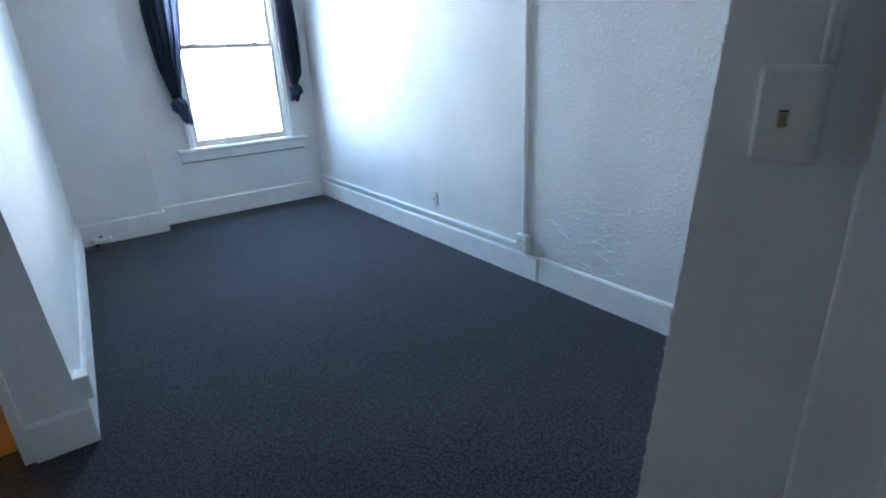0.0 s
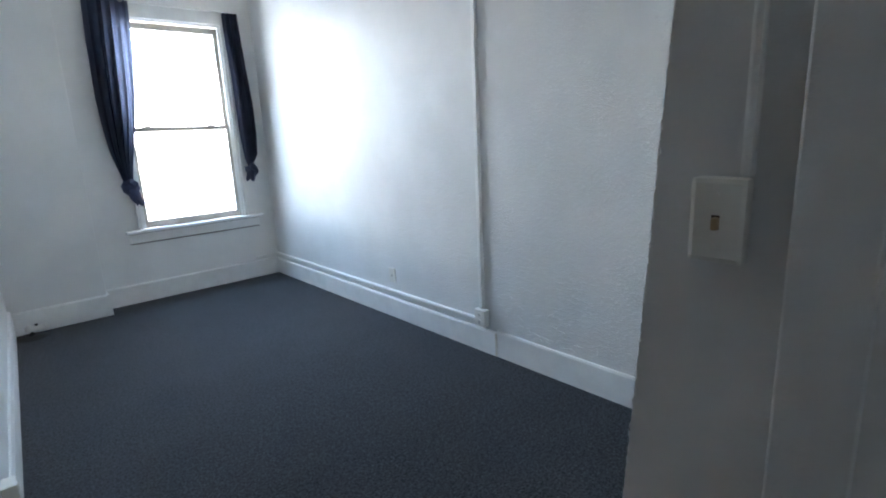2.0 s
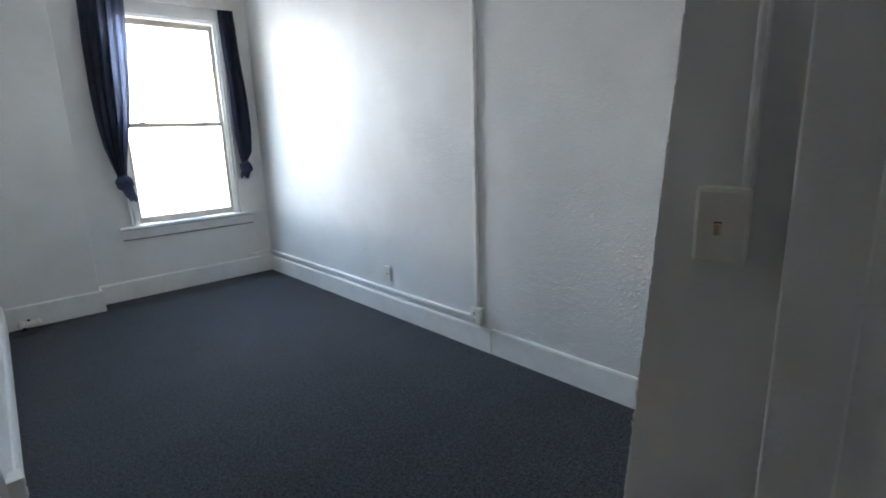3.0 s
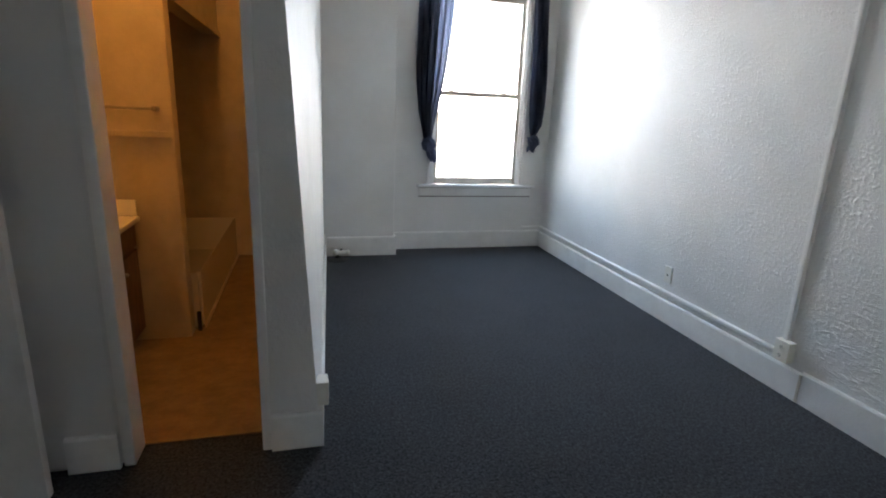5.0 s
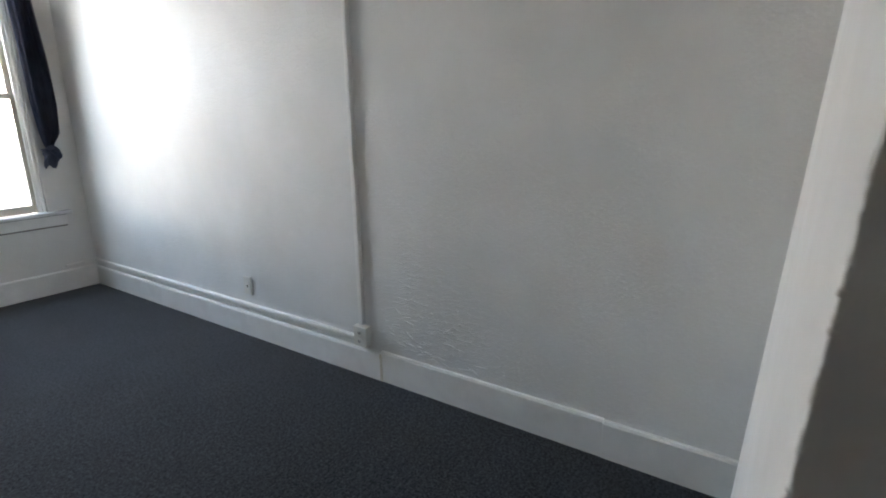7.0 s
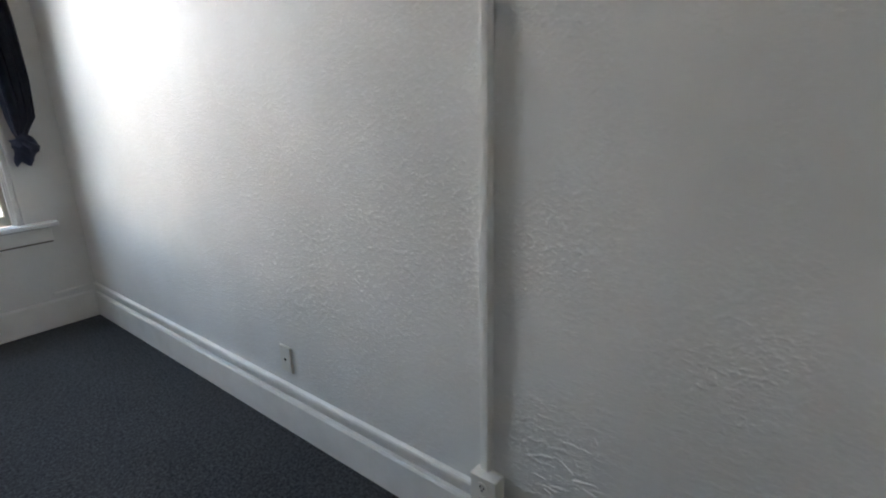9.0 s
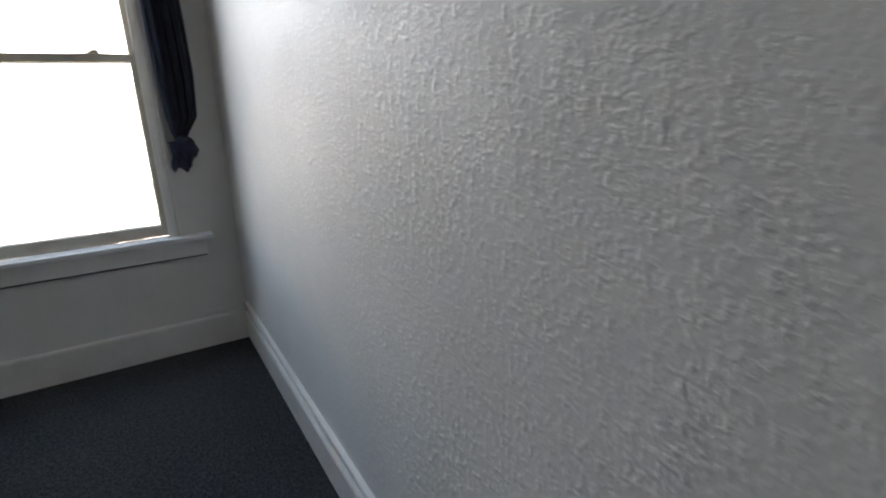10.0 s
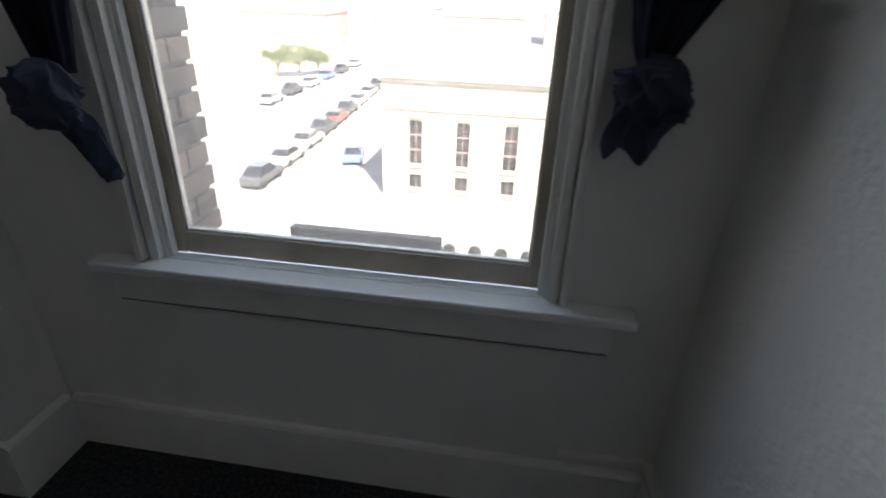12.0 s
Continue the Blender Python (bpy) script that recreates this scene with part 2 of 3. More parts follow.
def strip(bm, profile, a, b):
    """A moulding: profile of (out, up) carried from a to b; out is to the left of the way from a to b, seen from above."""
    a, b = Vector(a), Vector(b)
    way = (b - a).normalized()
    up = Vector((0, 0, 1)) if abs(way.z) < 0.9 else Vector((0, 1, 0))
    side = up.cross(way)
    ends = [[bm.verts.new(p + side * o + up * u) for o, u in profile] for p in (a, b)]
    n = len(profile)
    for i in range(n):
        j = (i + 1) % n
        bm.faces.new((ends[0][i], ends[0][j], ends[1][j], ends[1][i]))
    bm.faces.new(ends[0]), bm.faces.new(ends[1][::-1])
    bmesh.ops.recalc_face_normals(bm, faces=bm.faces)
    return bm


def mesh(name, bm, mat, smooth=False):
    data = bpy.data.meshes.new(name)
    bm.to_mesh(data), bm.free()
    data.materials.append(mat)
    if smooth:
        data.polygons.foreach_set("use_smooth", [True] * len(data.polygons))
        data.set_sharp_from_angle(angle=radians(40))
    return data


def solid(name, bm, mat, label="", category="", kind="", group="", smooth=False):
    return tagged(new(name, mesh(name, bm, mat, smooth)), label, category, group, kind)


def part(name, bm, mat, parent, label="", smooth=False):
    ob = new(name, mesh(name, bm, mat, smooth))
    ob.parent = parent
    ob.matrix_parent_inverse = parent.matrix_basis.inverted()
    return tagged(ob, label)


def thing(name, at, label, category, group=""):
    ob = new(name)
    ob.empty_display_size = 0.1
    ob.matrix_basis = Matrix.Translation(at)
    return tagged(ob, label, category, group)


B = bmesh.new
H = 2.95                                       # ceiling

# ---- the setting ----
# Room: east wall x = 0, window wall y = 0, west wall slightly askew near x = -2.4; the entry lies south of y = -4.9.
solid("floor", box(B(), -4.5, 0, -7.0, 0, -0.12, 0), CARPET, "dark navy charcoal loop carpet, wall to wall", "carpet", "structure")
solid("bathroom_floor", box(B(), -4.0, -2.53, -3.045, -0.1, 0.0, 0.006), VINYL, "tan vinyl bathroom floor", "floor", "structure")
solid("ceiling", box(B(), -4.6, 0.2, -7.1, 0.285, H, H + 0.15), CEILING, "plain white ceiling", "ceiling", "structure")
solid("wall_east", box(B(), 0, 0.2, -7.1, 0, 0, H), WALL, "white gloss-painted wall of rough textured plaster", "wall", "structure")

WX0, WX1, WZ0, WZ1 = -1.254, -0.325, 0.652, 2.54    # window opening
bm = B()
box(bm, -4.6, WX0, 0, 0.12, 0, H), box(bm, WX1, 0.2, 0, 0.12, 0, H)
box(bm, WX0, WX1, 0, 0.12, 0, WZ0), box(bm, WX0, WX1, 0, 0.12, WZ1, H)
solid("wall_north", bm, WALL_SMOOTH, "white painted window wall of smooth plaster", "wall", "structure")
solid("wall_breast", box(B(), -2.53, -1.676, -0.208, 0, 0, H, 0.006), WALL_SMOOTH, "white painted chimney breast", "wall", "structure")
bm = prism(B(), [(-2.462, -3.168), (-2.352, -0.2), (-2.53, -0.2), (-2.665, -3.168)], 0, H)
for v in bm.verts:                              # the end of this wall leans
    if v.co.z > 1 and v.co.y < -3 and v.co.x > -2.5:
        v.co.x -= 0.15
solid("wall_west", bm, WALL, "white gloss-painted textured plaster wall", "wall", "structure")
solid("wall_bathroom_front", box(box(B(), -3.215, -2.665, -3.168, -3.05, 2.05, H), -4.5, -3.215, -3.168, -3.05, 0, H, 0.02), WALL_SMOOTH,
      "white painted wall beside the bathroom door", "wall", "structure")
bm = box(B(), -1.53, 0, -5.165, -4.975, 0, H)
for v in bm.verts:                              # the corner leans a little
    if v.co.y > -5.1:
        v.co.y += 0.018 if v.co.z < 1 else -0.153
solid("wall_entry_east", bm, WALL_SMOOTH, "white painted entry wall with a chipped corner", "wall", "structure")
solid("wall_entry_door", box(box(box(B(), -1.53, 0, -7.0, -6.45, 0, H), -1.53, 0, -6.45, -5.38, 2.1, H), -1.53, 0, -5.38, -5.165, 0, H), WALL_SMOOTH, "white painted wall above the entry door", "wall", "structure")
# unseen end wall; its distance is set for the entry's bounce light
solid("wall_south", box(B(), -4.6, 0, -7.1, -7.0, 0, H), WALL_SMOOTH, "white painted end wall", "wall", "structure")
solid("wall_entry_west", box(B(), -4.6, -4.5, -7.0, 0, 0, H), WALL_SMOOTH, "white painted side wall", "wall", "structure")

rnd = random.Random(21)
bm = B()
for k in range(46):                             # trowelled repair low on the east wall
    y, z = rnd.gauss(-3.6, 0.16), 0.2 + abs(rnd.gauss(0, 0.13))
    long, tall = rnd.uniform(0.012, 0.045), rnd.uniform(0.003, 0.007)
    made = bmesh.ops.create_icosphere(bm, subdivisions=2, radius=1)
    off = Vector((k, 0, 0))
    for v in made["verts"]:
        v.co *= 1 + 0.5 * noise.noise(v.co * 1.6 + off)
    bmesh.ops.transform(bm, matrix=Matrix.LocRotScale((0.0005, y, z), Euler((rnd.gauss(0.12, 0.3), 0, 0)), (rnd.uniform(0.0018, 0.0042), long, tall)), verts=made["verts"])
solid("plaster_repair", bm, WALL, "rough trowelled plaster repair low on the white wall", "wall", "structure", smooth=True)

BB = [(0, 0), (0.022, 0), (0.022, 0.94), (0.016, 1.0), (0, 1.0)]


def baseboard(a, b, height, label="white painted baseboard"):
    bm = strip(B(), [(o, u * height) for o, u in BB], (*a, 0.0), (*b, 0.0))
    return solid("baseboard", bm, TRIM, label, "baseboard", "structure")


baseboard((0, -3.28), (0, 0), 0.16)
baseboard((0.003, -4.478), (0.003, -3.28), 0.174)
baseboard((0.0, -4.965), (0.0, -4.48), 0.168)
baseboard((-0.022, 0), (-1.654, 0), 0.178)
baseboard((-1.676, -0.208), (-2.345, -0.208), 0.188)
baseboard((-1.676, -0.022), (-1.676, -0.2292), 0.188)
baseboard((-2.352, -0.231), (-2.472, -3.168), 0.178)
baseboard((-2.45, -3.168), (-2.661, -3.168), 0.164)

JOINT_TAN = paint("tan_joint_strip", (0.52, 0.47, 0.38), (0.64, 0.59, 0.49), (0.5, 0.7))
solid("trim", box(B(), -0.0235, -0.002, -3.288, -3.274, 0.0, 0.158, 0.002), JOINT_TAN, "tan strip at the joint between two baseboards", "trim", "structure")

# ---- window ----
window = tagged(new("window_1"), "double-hung window, white casing and aged cream sashes, bare panes", "window", "", "structure")
window.matrix_basis = pose(-0.785, 0, 0.652)
for x0, x1, flip in ((-1.306, -1.254, 1), (-0.325, -0.285, 0)):
    bm = B()
    wide = x1 - x0
    for lo, hi, d in ((0, 0.5, 0.018), (0.5, 0.65, 0.008), (0.65, 1.0, 0.034)):
        lo, hi = lo * wide, hi * wide
        a, b = (x1 - hi, x1 - lo) if flip else (x0 + lo, x0 + hi)
        box(bm, a, b, -d, 0.0, 0.682, 2.54, 0.002)
    part("casing", bm, TRIM, window)
    xi = x1 if flip else x0
    part("jamb", box(box(B(), *((xi, xi + 0.008) if flip else (xi - 0.008, xi)), 0.0, 0.108, 0.652, 2.54), *((xi, xi + 0.02) if flip else (xi - 0.02, xi)), 0.006, 0.028, 0.682, 2.53, 0.002), TRIM, window)
part("head_casing", box(box(box(B(), -1.318, -0.272, -0.024, 0, 2.54, 2.655, 0.003), -1.338, -0.252, -0.04, 0, 2.655, 2.68, 0.004), -1.246, -0.333, 0, 0.108, 2.525, 2.54), TRIM, window)
bm = box(B(), -1.246, -0.333, 0, 0.03, 0.652, 0.68)
box(bm, -1.417, -0.132, -0.064, 0.0, 0.652, 0.68, 0.007)
part("stool", bm, STOOL, window, "chipped white painted stool")
part("apron", box(B(), -1.395, -0.17, -0.026, 0, 0.56, 0.652, 0.005), TRIM, window)
# two dark strips paint in the shadow below apron and stool
part("joint", box(B(), -1.392, -0.173, -0.016, -0.001, 0.55, 0.56), SHADOW_LINE, window, "dark strip painted as the shadow line under the apron")
part("joint", box(B(), -1.395, -0.17, -0.031, -0.002, 0.645, 0.6515), SHADOW_LINE, window, "dark strip painted as the shadow line under the stool")


def sash(name, y0, y1, z0, z1, bottom, top):
    ob = part(name, B(), SASH, window)
    ob.data = mesh(name, box(box(box(box(B(), -1.244, -1.21, y0, y1, z0, z1, 0.003), -0.366, -0.335, y0, y1, z0, z1, 0.003),
                             -1.21, -0.366, y0 + 0.001, y1 - 0.001, z0, z0 + bottom, 0.003), -1.21, -0.366, y0 + 0.001, y1 - 0.001, z1 - top, z1, 0.003), SASH)
    ym = (y0 + y1) / 2
    pane = part("pane", box(B(), -1.212, -0.364, ym - 0.0015, ym + 0.0015, z0 + bottom - 0.002, z1 - top + 0.002), GLASS, ob)
    pane.visible_shadow = False
    # thin white strips draw the highlight along the sash's lit inner edges
    for x0, x1, a, b in ((-1.21, -1.204, z0 + bottom, z1 - top), (-0.372, -0.366, z0 + bottom, z1 - top), (-1.204, -0.372, z0 + bottom, z0 + bottom + 0.006)):
        part("edge_highlight", box(B(), x0, x1, ym - 0.011, ym - 0.002, a, b, 0.0015), TRIM, ob)
    # dark strips stand for the shade between sash and jamb
    for x in (-1.2455, -0.3345):
        part("gap_strip", box(B(), x - 0.001, x + 0.001, y0 + 0.002, y1, z0, z1), CREVICE, window, "dark strip painted as the shade in the gap beside the sash")
    return ob


sash("upper_sash", 0.072, 0.104, 1.56, 2.52, 0.04, 0.055)
sash("lower_sash", 0.034, 0.068, 0.68, 1.605, 0.058, 0.038)
for x in (-1.08, -0.52):
    part("sash_lock", ball(box(cyl(B(), (x, 0.052, 1.605), (x, 0.052, 1.617), 0.018), x - 0.03, x + 0.03, 0.04, 0.062, 1.605, 1.612, 0.002), (x + 0.012, 0.045, 1.618), (0.02, 0.008, 0.007)), SASH, window, "painted-over sash lock", True)
part("outer_sill", strip(B(), [(0, 0), (0.15, -0.012), (0.15, -0.05), (0, -0.05)], (-1.254, 0.07, 0.64), (-0.325, 0.07, 0.64)), LIMESTONE, window, "stone outer sill")
part("outer_sill", box(B(), -1.338, -0.252, 0.125, 0.27, 0.48, 0.59, 0.006), LIMESTONE, window, "stone outer sill")


# ---- curtains ----
def curtain(rows, knot, tail, seed, folds, big):
    """A panel that hangs from the rod and is tied into a knot; rows of z, left edge, right edge from the top down."""
    rnd = random.Random(seed)
    zs, ls, rs = (np.array(c) for c in zip(*rows))
    ob = thing("curtain", ((ls[0] + rs[0]) / 2, -0.06, rows[0][0]), "navy blue cloth curtain tied in a knot beside the window", "curtain", "window curtains")
    bm, nu, nv = B(), 72, 60
    ph = [rnd.uniform(0, 6.28) for _ in range(4)]
    grid = []
    for j in range(nv + 1):
        v = j / nv
        z = zs[0] + (zs[-1] - zs[0]) * v
        l, r = np.interp(-z, -zs, ls), np.interp(-z, -zs, rs)
        line = []
        for i in range(nu + 1):
            u = i / nu
            wob = 0.022 * math.sin(folds * 6.28 * u + ph[0] + 0.8 * v) + 0.011 * math.sin((2.3 * folds) * 6.28 * u + ph[1] - 1.5 * v) + 0.008 * math.sin(9 * v + 5 * u + ph[2])
            wob *= 0.75 + 0.5 * v
            squeeze = min(1.0, 0.35 + (1 - v) * 2.2)
            x = l + (r - l) * (u + 0.03 * math.sin(folds * 6.28 * u * 2 + ph[3]))
            line.append(bm.verts.new((x, -0.075 + wob * squeeze - 0.012 * math.sin(3.1 * v), z)))
        grid.append(line)
    for j in range(nv):
        for i in range(nu):
            bm.faces.new((grid[j][i], grid[j + 1][i], grid[j + 1][i + 1], grid[j][i + 1]))
    bmesh.ops.solidify(bm, geom=bm.faces[:], thickness=0.003)
    part("panel", bm, CLOTH, ob, "", True)

    def lump(centre, size, seed2, turns, tilt):
        b2 = B()
        made = bmesh.ops.create_uvsphere(b2, u_segments=84, v_segments=56, radius=1)
        for vert in made["verts"]:
            p = vert.co.copy()
            a = math.atan2(p.y, p.x)
            warp = 1.6 * noise.noise(p * 1.3 + Vector((seed2, 3, 0)))
            ridge = 0.92 + 0.3 * (1 - abs(math.sin(0.5 * turns * a + 3.2 * p.z + seed2 + warp))) ** 1.5 + 0.16 * (1 - abs(math.sin(turns * a - 5.0 * p.z + 2 * warp))) ** 2 + 0.24 * noise.noise(p * 1.7 + Vector((seed2, 0, 0)))
            vert.co = Vector((p.x * ridge, p.y * ridge, p.z * (1 + 0.08 * math.sin(4 * a))))
        b2.transform(Matrix.Translation(centre) @ pose(0, 0, 0, 0, tilt, 0) @ Matrix.Diagonal((*size, 1)))
        return b2

    part("knot", lump(knot, (0.056 * big, 0.046, 0.058 * big), seed, 5, 25), CLOTH, ob, "bunched knot", True)
    x0, z0, x1, z1, half, point = tail
    b3, rings, n = B(), 40, 96
    loops = []
    for j in range(rings + 1):
        v = j / rings
        cx, cz = x0 + (x1 - x0) * v, z0 + (z1 - z0) * v
        rad = 0.02 + (half - 0.02) * math.sin(min(1, v * 3) * 1.57) * (1 - point * v)
        loops.append([b3.verts.new((cx + rad * math.cos(6.283 * i / n) * (1 + 0.14 * math.sin(4 * 6.283 * i / n + seed) + 0.3 * (1 - abs(math.sin(4 * v + 2.5 * 6.283 * i / n + seed))) ** 1.6),
                                    -0.085 + 0.55 * rad * math.sin(6.283 * i / n) * (1 + 0.3 * math.sin(5 * 6.283 * i / n + 2 * v) + 0.45 * (1 - abs(math.sin(5 * v - 2 * 6.283 * i / n))) ** 1.6),
                                    cz + 0.016 * v * math.sin(3 * 6.283 * i / n + seed))) for i in range(n)])
    for a, b in zip(loops, loops[1:]):
        for i in range(n):
            b3.faces.new((a[i], b[i], b[(i + 1) % n], a[(i + 1) % n]))
    b3.faces.new(loops[0]), b3.faces.new(loops[-1][::-1])
    bmesh.ops.recalc_face_normals(b3, faces=b3.faces)
    part("tail", b3, CLOTH, ob, "loose end below the knot", True)
    return ob


curtain([(2.66, -1.435, -1.10), (2.3, -1.455, -1.12), (1.85, -1.46, -1.165), (1.6, -1.447, -1.2), (1.4, -1.428, -1.245), (1.25, -1.395, -1.275), (1.12, -1.365, -1.295)],
        (-1.333, -0.12, 1.085), (-1.325, 1.06, -1.266, 0.922, 0.046, 0.8), 3, 5, 1.15)
curtain([(2.645, -0.305, -0.165), (2.3, -0.3, -0.145), (1.8, -0.285, -0.115), (1.5, -0.275, -0.105), (1.3, -0.262, -0.118), (1.22, -0.25, -0.17), (1.18, -0.235, -0.19)],
        (-0.208, -0.085, 1.15), (-0.2, 1.17, -0.228, 1.045, 0.058, 0.6), 8, 4, 1.0)
rod = thing("curtain_rod", (-0.8, -0.06, 2.65), "thin white curtain rod above the window", "curtain rod")
part("rod", cyl(B(), (-1.46, -0.06, 2.655), (-0.15, -0.06, 2.655), 0.008), TRIM, rod, "", True)
for x in (-1.46, -0.15):
    part("bracket", box(B(), x - 0.008, x + 0.008, -0.07, -0.0, 2.64, 2.672, 0.002), TRIM, rod)

# ---- east wall fittings ----
def outlet_plate(name, centre, size, label, category):
    """A cover plate on the east wall with two sockets."""
    x, y, z = centre
    ob = thing(name, centre, label, category)
    part("cover_plate", box(B(), x - 0.01, x, y - size[0] / 2, y + size[0] / 2, z - size[1] / 2, z + size[1] / 2, 0.003), PLATE, ob)
    return ob


plate = outlet_plate("wall_outlet", (0, -2.155, 0.347), (0.072, 0.116), "white wall plate with one dark jack above the baseboard", "wall outlet")
part("jack", cyl(B(), (-0.0115, -2.155, 0.345), (-0.006, -2.155, 0.345), 0.007), DARK, plate, "dark round jack")
for dz in (-0.045, 0.045):
    part("screw", cyl(B(), (-0.011, -2.155, 0.347 + dz), (-0.007, -2.155, 0.347 + dz), 0.003, n=8), PLATE, plate)

raceway = thing("cable_raceway", (0, -3.15, 0.3), "white painted surface cable raceway along the wall", "cable raceway")
RACE = [(0, 0), (0.016, 0.002), (0.02, 0.008), (0.02, 0.024), (0.016, 0.03), (0, 0.032)]
part("horizontal_channel", strip(B(), RACE, (0, -3.12, 0.195), (0, -0.002, 0.195)), TRIM, raceway)
bm = B()
prism(bm, [(0, -3.166), (0, -3.128), (-0.01, -3.128), (-0.02, -3.134), (-0.022, -3.147), (-0.02, -3.16), (-0.01, -3.166)], 0.29, H)
part("vertical_channel", bm, TRIM, raceway, "", True)
part("corner_channel", strip(B(), [(o * 0.6, u * 0.7) for o, u in RACE], (-0.02, 0, 0.205), (-0.24, 0, 0.2)), TRIM, raceway)
socket = thing("socket_box", (-0.025, -3.163, 0.245), "white surface-mounted socket box on the baseboard", "socket box")
part("case", box(B(), -0.05, -0.001, -3.208, -3.118, 0.186, 0.3, 0.004), PLATE, socket)
for dz in (-0.024, 0.024):
    face = part("receptacle", cyl(B(), (-0.053, -3.163, 0.243 + dz), (-0.049, -3.163, 0.243 + dz), 0.017), PLATE, socket)
    for dy in (-0.006, 0.006):
        part("slot", box(B(), -0.0545, -0.052, -3.163 + dy - 0.0015, -3.163 + dy + 0.0015, 0.243 + dz - 0.003, 0.243 + dz + 0.007), DARK, face)
    part("slot", box(B(), -0.0545, -0.052, -3.1655, -3.1605, 0.243 + dz - 0.011, 0.243 + dz - 0.006), DARK, face)


def west(y):
    """The west wall's face."""
    return -2.352 - 0.12 * (y + 0.2) / -2.968


race2 = thing("cable_raceway", (west(-1.6), -1.6, 0.18), "white painted cable raceway on the west baseboard", "cable raceway")
part("horizontal_channel", strip(B(), RACE, (west(-0.215), -0.215, 0.182), (west(-3.085), -3.085, 0.182)), TRIM, race2)
socket2 = thing("socket_box", (-2.45, -3.12, 0.24), "white surface-mounted socket box at the wall end", "socket box")
part("case", box(B(), -2.476, -2.426, -3.166, -3.085, 0.18, 0.286, 0.004), PLATE, socket2)
for dz in (-0.026, 0.026):
    part("receptacle", cyl(B(), (-2.427, -3.125, 0.233 + dz), (-2.423, -3.125, 0.233 + dz), 0.017), PLATE, socket2)

# ---- radiator pipe stub ----
valve = thing("radiator_valve", (-2.19, -0.31, 0), "capped white radiator pipe stub on the carpet", "radiator valve")
part("pipe", cyl(B(), (-2.25, -0.3, 0.05), (-2.14, -0.3, 0.05), 0.027), PLATE, valve, "", True)
part("riser", cyl(B(), (-2.235, -0.305, 0.0), (-2.235, -0.305, 0.045), 0.02), RUBBER, valve, "blackened riser", True)
part("valve_body", ball(B(), (-2.245, -0.3, 0.055), (0.03, 0.031, 0.036)), PLATE, valve, "", True)
part("pipe_cap", ball(B(), (-2.14, -0.3, 0.054), (0.027, 0.029, 0.03)), PLATE, valve, "", True)
part("packing_nut", cyl(B(), (-2.195, -0.29, 0.06), (-2.195, -0.29, 0.088), 0.013, n=6), RUBBER, valve, "dark packing nut")
part("floor_flange", cyl(B(), (-2.24, -0.34, 0.0), (-2.24, -0.34, 0.008), 0.11, 0.1, 24), DARK, valve, "blackened floor flange", True)

# ---- entry wall: switch, conduit, door ----
X = -1.53
switch = thing("light_switch", (X, -5.141, 1.311), "ivory switch plate with a brown toggle on the entry wall", "light switch")
part("cover_plate", box(B(), X - 0.028, X, -5.18, -5.102, 1.249, 1.373, 0.008), PLATE, switch)
part("toggle_slot", box(B(), X - 0.0292, X - 0.026, -5.146, -5.135, 1.299, 1.3195), CREVICE, switch)
part("toggle", box(B(), X - 0.04, X - 0.026, -5.146, -5.138, 1.299, 1.317, 0.002), BRASS, switch, "yellowed brown toggle")
for dz in (-0.038, 0.038):
    part("screw", cyl(B(), (X - 0.0295, -5.141, 1.311 + dz), (X - 0.027, -5.141, 1.311 + dz), 0.003, n=8), PLATE, switch)
conduit = thing("switch_conduit", (X, -5.173, 1.373), "thin white painted conduit rising from the switch", "conduit")
part("channel", box(B(), X - 0.024, X, -5.18, -5.165, 1.374, H, 0.006), TRIM, conduit)

door = tagged(new("door_1"), "white painted entry door, closed, with a dark worn edge", "door", "", "structure")
door.matrix_basis = pose(X, -5.8, 0)
part("casing", box(B(), X - 0.036, X, -5.33, -5.235, 0, 2.2, 0.004), WALL_SMOOTH, door)
part("jamb", box(B(), X - 0.006, X + 0.1, -5.468, -5.29, 0, 2.1, 0.003), TRIM, door)
part("gap_strip", box(B(), X + 0.002, X + 0.05, -5.486, -5.468, 0, 2.1), STRIP, door, "dark brown strip along the gap")
part("leaf", box(B(), X + 0.004, X + 0.05, -6.45, -5.486, 0.01, 2.09, 0.003), TRIM, door)

# chipped plaster along the corner of the entry wall
rnd = random.Random(5)
bm = B()
z = 0.0
while z < H - 0.05:
    step = rnd.uniform(0.006, 0.03)
    made = bmesh.ops.create_icosphere(bm, subdivisions=1, radius=1, matrix=Matrix.LocRotScale((X + 0.001, -4.958 - 0.171 * z / H, z), Euler((rnd.uniform(-0.2, 0.2), rnd.uniform(-0.2, 0.2), 0)), (rnd.uniform(0.001, 0.004), rnd.uniform(0.001, 0.004), step * rnd.uniform(0.4, 0.8))))
    z += step
tagged(solid("corner_bead", bm, WALL_SMOOTH, "lumpy chipped plaster along the wall corner", "trim", smooth=True), kind="structure")

# ---- bathroom doorway ----
door2 = tagged(new("door_2"), "narrow bathroom doorway with white painted jambs", "doorway", "", "structure")
door2.matrix_basis = pose(-2.92, -3.1, 0)
part("jamb", box(B(), -2.698, -2.661, -3.178, -3.045, 0, 2.05, 0.006), TRIM, door2)
part("jamb", box(B(), -3.217, -3.175, -3.178, -3.045, 0, 2.05, 0.006), TRIM, door2)
part("jamb", box(B(), -3.215, -2.665, -3.172, -3.045, 2.03, 2.055, 0.006), TRIM, door2)
baseboard((-3.225, -3.168), (-3.405, -3.168), 0.15)
